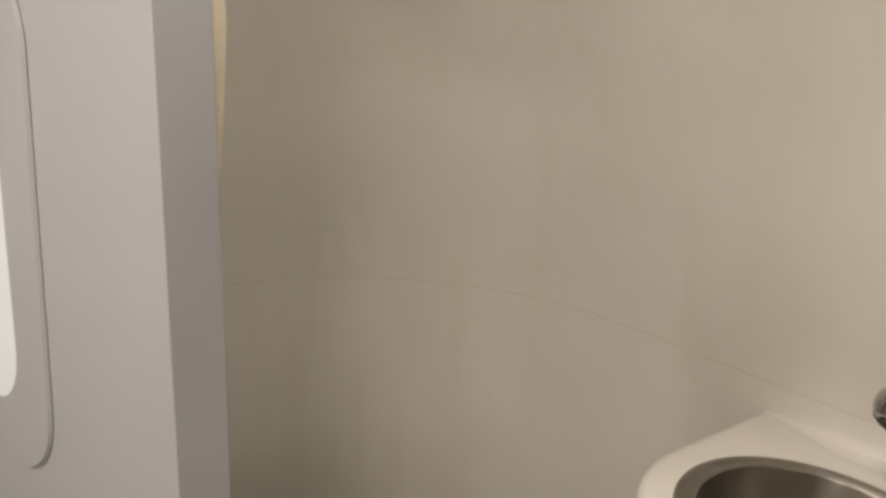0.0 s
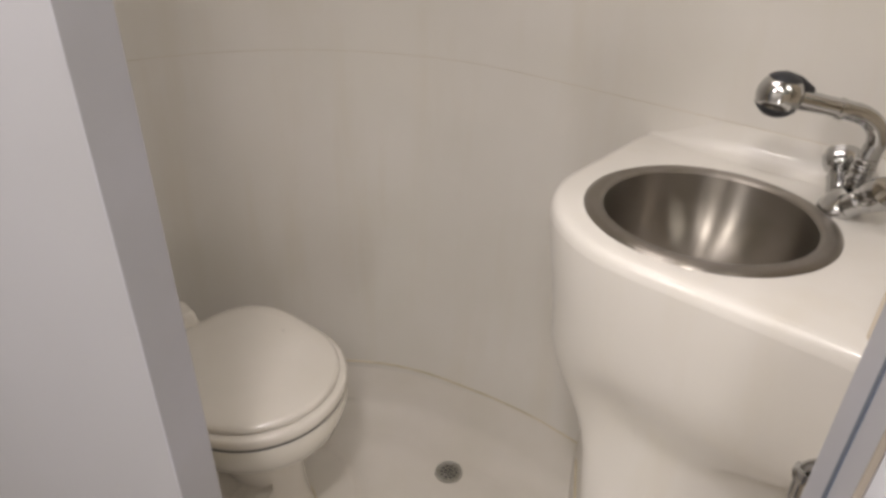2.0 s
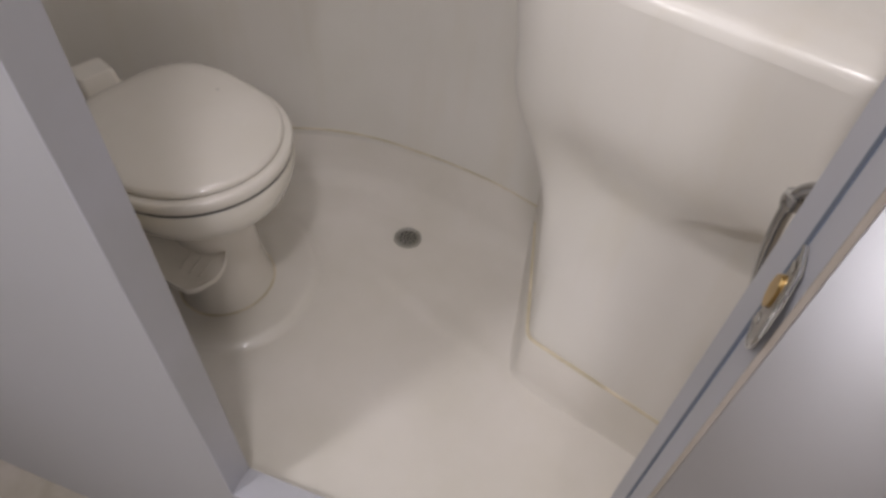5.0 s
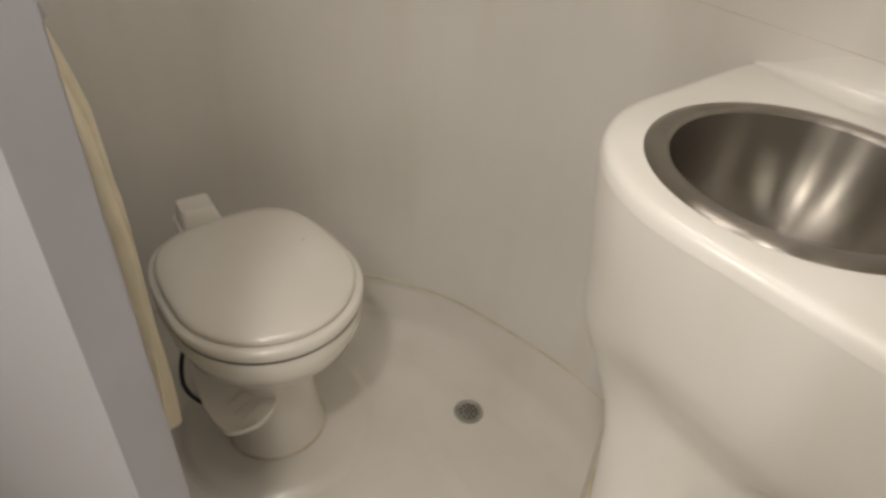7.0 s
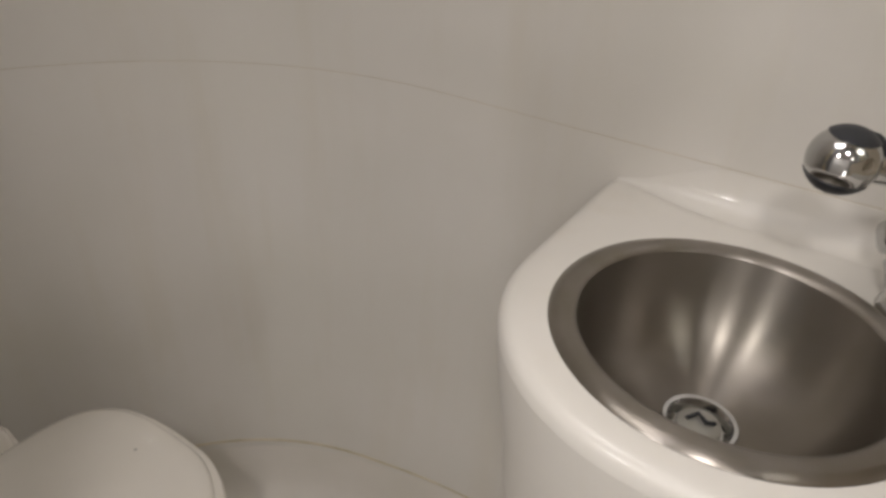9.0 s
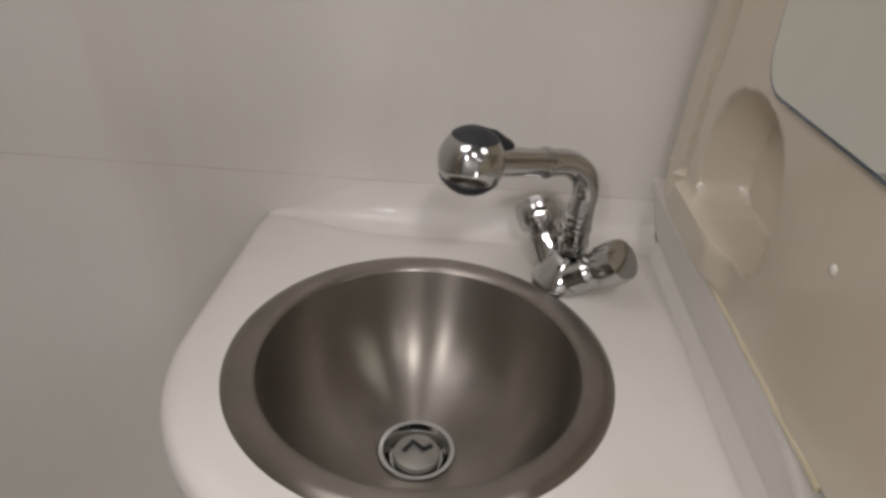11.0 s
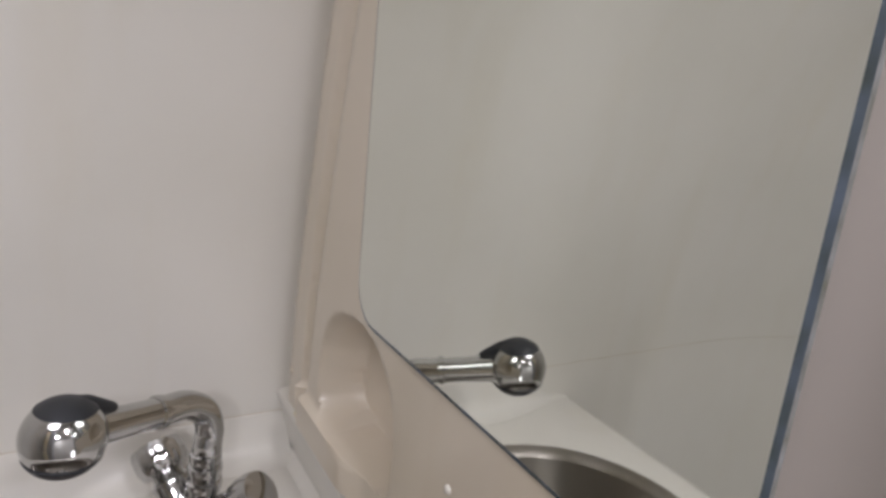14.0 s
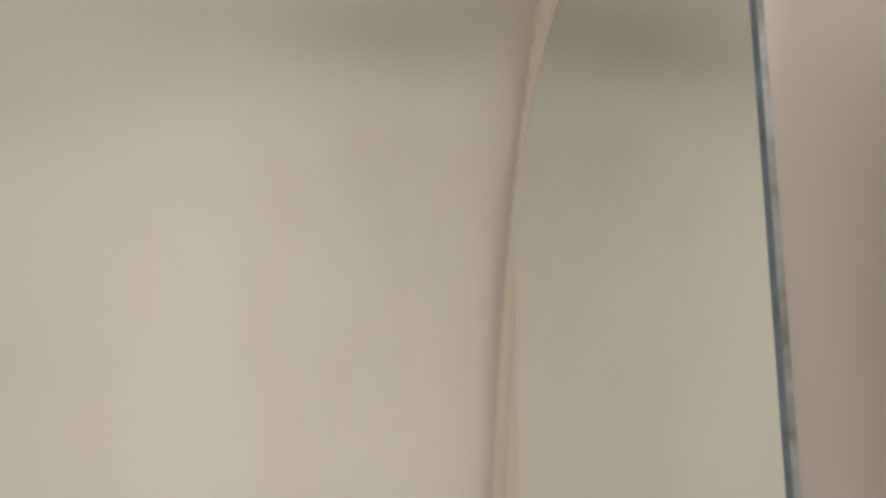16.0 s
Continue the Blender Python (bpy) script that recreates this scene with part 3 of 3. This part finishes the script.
# ---- floor drain ----
drain = thing("floor_drain", (-0.709, 0.721, 0), "round grey metal floor drain with perforated strainer", "drain")
DC = (-0.709, 0.721, 0.0008)
v, f = lathe([(0.034, 0.0), (0.033, 0.003), (0.029, 0.0036), (0.027, 0.002), (0.025, 0.0004)], DC, n=40)
mesh("flange", v, f, FLANGE, parent=drain)
v, f = lathe([(0.026, 0.0012), (0.0001, 0.0012)], DC, n=32)
mesh("strainer", v, f, DARKCHROME, parent=drain)
for rr, count in ((0.0, 1), (0.009, 6), (0.018, 10)):
    for k in range(count):
        a = 2 * math.pi * k / count
        v, f = lathe([(0.0033, 0.0016), (0.0001, 0.0016)], (DC[0] + rr * math.cos(a), DC[1] + rr * math.sin(a), DC[2]), n=12)
        mesh("hole", v, f, BLACK, parent=drain)

# ---- toilet ----
TX, TY = -0.945, 0.350
toilet = thing("toilet", (TX, TY, 0.012), "cream camper toilet with closed lid and foot pedal", "toilet")


def seat_plan(front, back, half, n=64):
    """Seat outline: round at the front, squared off at the hinge."""
    out = []
    cx = -0.895
    for j in range(n):
        a = 2 * math.pi * j / n
        c, s = math.cos(a), math.sin(a)
        if c >= 0:
            x, y = cx + (front - cx) * c, half * s
        else:
            x = cx - (cx - back) * abs(c) ** 0.62
            y = half * (abs(s) ** 0.62) * (1 if s > 0 else -1)
        out.append((x, TY + y))
    return out


def stack(layers, cap=True):
    verts = []
    for plan, z in layers:
        verts += [(x, y, z) for x, y in plan]
    n = len(layers[0][0])
    faces = grid_faces(len(layers), n, True)
    if cap:
        faces += [tuple(range(n)), tuple(range((len(layers) - 1) * n, len(layers) * n))]
    return verts, faces


def scaled(plan, k, cx=-0.92):
    return [(cx + (x - cx) * k, TY + (y - TY) * k) for x, y in plan]


S = seat_plan(-0.716, -1.122, 0.174)
v, f = stack([(scaled(S, 0.93), 0.4160), (scaled(S, 0.985), 0.4175), (S, 0.424), (S, 0.432), (scaled(S, 0.99), 0.438), (scaled(S, 0.97), 0.4405)])
mesh("seat", v, f, TOILET, parent=toilet)
Ld = scaled(S, 0.925)
v, f = stack([(scaled(Ld, 0.985), 0.4425), (Ld, 0.445), (Ld, 0.449), (scaled(Ld, 0.985), 0.4535), (scaled(Ld, 0.95), 0.4565), (scaled(Ld, 0.80), 0.4605), (scaled(Ld, 0.5), 0.464), (scaled(Ld, 0.2), 0.4655), (scaled(Ld, 0.02), 0.466)])
mesh("lid", v, f, TOILET, parent=toilet, label="closed cream plastic lid")
# black strip draws the shade in the gap between seat and bowl
v, f = stack([(scaled(S, 0.980), 0.4115), (scaled(S, 0.984), 0.4165)])
mesh("gap_shade", v, f, BLACK, parent=toilet, label="black strip drawn as the shade in the gap under the seat")


def oval(cx, rx, ry, z, n=64):
    return ([(cx + rx * math.cos(2 * math.pi * j / n), TY + ry * math.sin(2 * math.pi * j / n)) for j in range(n)], z)


v, f = stack([(scaled(S, 0.975), 0.4120), (scaled(S, 0.992), 0.403), (scaled(S, 0.988), 0.385), oval(-0.900, 0.169, 0.160, 0.345), oval(-0.905, 0.145, 0.14, 0.318), oval(-0.91, 0.122, 0.120, 0.298), oval(-0.915, 0.105, 0.105, 0.288)])
mesh("bowl", v, f, CHINA, parent=toilet, label="glossy white china bowl")
v, f = stack([oval(-0.915, 0.098, 0.098, 0.289), oval(-0.917, 0.091, 0.092, 0.270), oval(-0.92, 0.084, 0.086, 0.22), oval(-0.922, 0.082, 0.085, 0.16), oval(-0.925, 0.084, 0.088, 0.11), oval(-0.926, 0.090, 0.094, 0.06), oval(-0.927, 0.096, 0.101, 0.03), oval(-0.927, 0.099, 0.105, 0.012)])
mesh("pedestal", v, f, TOILET, parent=toilet)
v, f = tube([(x, y, 0.0135) for x, y in oval(-0.927, 0.100, 0.106, 0)[0] + oval(-0.927, 0.100, 0.106, 0)[0][:1]], 0.0022, 6)
mesh("base_seal", v, f, CAULK, parent=toilet)
v, f = lathe([(0.0028, 0.0), (0.0024, 0.0012), (0.0001, 0.0014)], (-0.944, 0.453, 0.4612), n=12)
mesh("lid_mark", v, f, DARKCHROME, parent=toilet, label="tiny dark mark on the lid")
# hinge housing
hb = rounded([(-1.176, 0.284), (-1.101, 0.276), (-1.094, 0.360), (-1.169, 0.367)], [0.012] * 4)
v, f = stack([(hb, 0.436), (hb, 0.444), ([(-1.135 + (x + 1.135) * 0.86, 0.322 + (y - 0.322) * 0.86) for x, y in hb], 0.4455), ([(-1.137 + (x + 1.135) * 0.80, 0.322 + (y - 0.322) * 0.80) for x, y in hb], 0.475), ([(-1.139 + (x + 1.135) * 0.66, 0.322 + (y - 0.322) * 0.72) for x, y in hb], 0.482)])
mesh("hinge_cover", v, f, TOILET, parent=toilet, label="boxy plastic hinge cover")
# foot pedal: a broad spoon sloping forward
verts = []
spine = bend([(-0.985, 0.245, 0.275), (-0.945, 0.240, 0.252), (-0.900, 0.246, 0.222), (-0.855, 0.262, 0.200), (-0.815, 0.280, 0.190)], 5)
wide = [0.030 + 0.032 * smooth(0, 0.75, k / (len(spine) - 1)) for k in range(len(spine))]
wide[-1], wide[-2], wide[-3] = 0.026, 0.045, 0.056
for thick in (0.0, -0.012):
    for p, w in zip(spine, wide):
        for j in range(9):
            s = j / 4 - 1
            q = p + Vector((-0.35, 0.94, 0)) * (-w * s) + Vector((0, 0, thick - 0.004 * (1 - s * s) + 0.005 * s * s))
            verts.append(tuple(q))
n = len(spine)
faces = grid_faces(n, 9) + [tuple(i + n * 9 for i in q) for q in grid_faces(n, 9)]
rim = [j for j in range(9)] + [i * 9 + 8 for i in range(1, n)] + [(n - 1) * 9 + j for j in range(7, -1, -1)] + [i * 9 for i in range(n - 2, 0, -1)]
faces += [(rim[i], rim[(i + 1) % len(rim)], rim[(i + 1) % len(rim)] + n * 9, rim[i] + n * 9) for i in range(len(rim))]
mesh("foot_pedal", verts, faces, TOILET, parent=toilet, label="spoon-shaped plastic flush pedal")
for k in range(3):
    p = spine[-8 + 2 * k] + Vector((0, 0, -0.0015))
    v, f = tube([p + Vector((-0.35, 0.94, 0)) * -0.022, p + Vector((-0.35, 0.94, 0)) * 0.022], 0.0018, 6)
    mesh("pedal_rib", v, f, TOILET, parent=toilet)
v, f = tube(bend([(-0.99, 0.205, 0.262), (-0.972, 0.192, 0.240), (-0.958, 0.186, 0.215), (-0.942, 0.190, 0.196), (-0.925, 0.205, 0.176), (-0.918, 0.225, 0.168)], 6), 0.0045, 10)
mesh("water_hose", v, f, BLACK, parent=toilet, label="black water hose")

# ---- curtain ----
waist = [(0.30, 0.062), (0.45, 0.068), (0.70, 0.070), (0.85, 0.058), (0.92, 0.042), (0.965, 0.030), (1.00, 0.036), (1.10, 0.052), (1.30, 0.058), (1.45, 0.062), (1.75, 0.060)]
mid = [(0.30, 0.070), (0.7, 0.082), (0.85, 0.086), (0.965, 0.088), (1.1, 0.098), (1.45, 0.105), (1.75, 0.10)]
verts = []
NC, NZ = 96, 59
for i in range(NZ):
    z = 0.305 + (1.75 - 0.305) * i / (NZ - 1)
    r = along(waist, z)
    for j in range(NC):
        a = 2 * math.pi * j / NC
        fold = 1 + 0.17 * math.sin(9 * a + 2.2 * math.sin(z * 3.1)) + 0.09 * math.sin(5 * a + 6 * z) + 0.05 * math.sin(17 * a - 9 * z) + 0.04 * noise.noise((3 * math.cos(a), 3 * math.sin(a), 5 * z))
        verts.append((-0.825 + r * 1.0 * fold * math.cos(a) + 0.01 * math.sin(5 * z), along(mid, z) + r * 0.92 * fold * math.sin(a), z))
mesh("shower_curtain", verts, grid_faces(NZ, NC, True), CURTAIN, label="cream cloth shower curtain gathered beside the doorway", category="curtain")
v, f = tube([(-0.825 + 0.036 * math.cos(2 * math.pi * j / 20), 0.088 + 0.035 * math.sin(2 * math.pi * j / 20), 0.972) for j in range(21)], 0.006, 8, cap=False)
tagged(mesh("curtain_tie", v, f, WHITE), "white tie band round the gathered curtain", "tieback")
# curtain track
v, f = tube([(-1.2, 0.10, 1.76), (-0.3, 0.10, 1.76)], 0.009, 12)
tagged(mesh("curtain_rail", v, f, WHITE), "white curtain rail under the ceiling", "rail")

# ---- paper holder by the jamb ----
holder = thing("paper_holder", (-0.65, 0.046, 0.85), "dark roller bracket with white end caps on the partition", "holder")
v, f = tube([(-0.652, 0.083, 0.818), (-0.652, 0.079, 0.882)], 0.0075, 14)
mesh("roller", v, f, BLACK, parent=holder)
for z in (0.812, 0.888):
    v, f = lathe([(0.0001, -0.004), (0.012, -0.004), (0.0125, 0.0), (0.012, 0.004), (0.0001, 0.004)], (-0.652, 0.083 - (z - 0.812) * 0.05, z), n=20)
    mesh("end_cap", v, f, WHITE if z < 0.85 else DARKCHROME, parent=holder)
    v, f = tube([(-0.652, 0.030, z), (-0.652, 0.075, z)], 0.005, 10)
    mesh("arm", v, f, DARKCHROME, parent=holder)

# ---- grab handle by the doorway ----
handle = thing("grab_handle", (0.018, 0.302, 0.85), "chrome curved grab handle on the wall beside the doorway", "handle")
v, f = tube(bend([(0.022, 0.298, 0.918), (0.004, 0.299, 0.918), (-0.010, 0.300, 0.908), (-0.013, 0.301, 0.890), (-0.011, 0.302, 0.860), (-0.006, 0.304, 0.825), (0.004, 0.305, 0.795), (0.022, 0.305, 0.785)], 8), 0.0048, 14)
mesh("bar", v, f, CHROME, parent=handle)
v, f = lathe([(0.0045, -0.006), (0.0075, -0.005), (0.0085, 0.0), (0.0075, 0.005), (0.0045, 0.006)], (-0.012, 0.3005, 0.898), (0, 0, 1), 20)
mesh("collar", v, f, CHROME, parent=handle)
for at in ((0.020, 0.298, 0.918), (0.020, 0.305, 0.785)):
    v, f = lathe([(0.0001, 0.004), (0.009, 0.004), (0.0115, 0.0), (0.0115, -0.004)], at, (-1, 0, 0), 20)
    mesh("mount", v, f, CHROME, parent=handle)

# ---- strike plate on the right jamb ----
strike = thing("strike_plate", (*(JAMB_R + OUT * 0.05), 0.91), "steel latch strike plate with curved lip and brass bolt", "latch")


def jamb_point(d, z, proud):
    p = JAMB_R + OUT * d - ALONG * proud
    return (p.x, p.y, z)


lip = [(0.044, 0.866, 0.002), (0.058, 0.858, 0.003), (0.072, 0.868, 0.006), (0.080, 0.888, 0.009), (0.075, 0.906, 0.007), (0.066, 0.914, 0.004), (0.060, 0.926, 0.003), (0.044, 0.932, 0.002)]
line = bend([Vector(p) for p in lip], 4)
verts = [jamb_point(d, z, h) for d, z, h in line] + [jamb_point(d, z, h - 0.002) for d, z, h in line]
n = len(line)
mesh("plate", verts, grid_faces(2, n, True) + [tuple(range(n)), tuple(range(n, 2 * n))], PLATE, parent=strike, smooth=False)
v, f = tube([jamb_point(d, z, h) for d, z, h in line], 0.0014, 8)
mesh("lip", v, f, CHROME, parent=strike)
verts = [jamb_point(0.052 + 0.012 * math.cos(a) * 0.6, 0.900 + 0.013 * math.sin(a), h) for h in (0.0025, 0.0060, 0.0065) for a in [2 * math.pi * k / 16 for k in range(16)]]
mesh("bolt", verts, grid_faces(3, 16, True) + [tuple(range(32, 48))], BRASS, parent=strike, label="brass latch bolt")
for z in (0.874, 0.922):
    verts = [jamb_point(0.052 + 0.004 * math.cos(a), z + 0.004 * math.sin(a), h) for h in (0.002, 0.0042) for a in [2 * math.pi * k / 12 for k in range(12)]]
    mesh("screw", verts, grid_faces(2, 12, True) + [tuple(range(12, 24))], CHROME, parent=strike)

# ---- cabin beyond the doorway ----
PANE = glow("bright window pane", (0.55, 0.58, 0.62), 0.40)
window = thing("window_1", (-0.89, -0.10, 1.17), "bright rounded window with white moulded surround", "window")
window["kind"] = "structure"


def on_wall(s, z, proud):
    p = JAMB_IN + ALONG * s + OUT * (DEEP + proud)
    return (p.x, p.y, z)


o = rounded([(-0.62, 0.90), (-0.265, 0.90), (-0.225, 1.50), (-0.62, 1.50)], [0.10] * 4, 8)
i2 = rounded([(-0.58, 0.97), (-0.340, 0.97), (-0.315, 1.42), (-0.58, 1.42)], [0.09] * 4, 8)
n = len(o)
verts = [on_wall(s, z, 0.0) for s, z in o] + [on_wall(-0.44 + (s + 0.44) * 0.985, z, 0.004) for s, z in o] + [on_wall(s, z, 0.003) for s, z in i2] + [on_wall(s, z, 0.001) for s, z in i2]
mesh("pane_frame", verts, grid_faces(4, n, True), WHITE, parent=window)
mesh("pane", [on_wall(s, z, 0.0015) for s, z in i2], [tuple(range(n))], PANE, parent=window, smooth=False)
block("cabin_floor", (-2.4, -1.3, -0.52), (2.4, 0.9, -0.501), CABINFLOOR, label="brown cabin floor outside the bathroom", kind="structure", category="floor")
block("cabin_ceiling", (-2.4, -1.3, 1.951), (2.4, 1.0, 1.99), CABIN, label="cream cabin ceiling", kind="structure", category="ceiling")
block("wall_cabin_back", (-2.4, -1.36, -0.5), (2.4, -1.3, 1.95), CABIN, label="cream cabin wall", kind="structure", category="wall")
block("wall_cabin_west", (-2.46, -1.3, -0.5), (-2.4, 1.0, 1.95), CABIN, label="cream cabin end wall", kind="structure", category="wall")
block("wall_cabin_east", (1.2, -1.3, -0.5), (1.26, 1.0, 1.95), CABIN, label="cream cabin end wall", kind="structure", category="wall")

# unseen glowing pane, added to light the partition and doorway from low down
low_glow = thing("low_glow_pane", (0.62, -1.30, -0.45), "unseen glowing pane added low in the cabin to light the doorway side", "window")
low_glow["kind"] = "structure"
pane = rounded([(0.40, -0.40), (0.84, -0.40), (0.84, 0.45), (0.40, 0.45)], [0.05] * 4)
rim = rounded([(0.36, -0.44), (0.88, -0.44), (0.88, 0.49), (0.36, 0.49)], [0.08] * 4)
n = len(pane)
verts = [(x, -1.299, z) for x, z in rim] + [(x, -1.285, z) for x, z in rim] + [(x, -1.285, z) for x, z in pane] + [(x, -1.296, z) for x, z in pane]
mesh("pane_frame", verts, grid_faces(4, n, True), ALU, parent=low_glow, smooth=False)
mesh("pane", [(x, -1.295, z) for x, z in pane], [tuple(range(n))], glow("added fill glow", (1.0, 0.975, 0.955), 5.5), parent=low_glow, smooth=False)
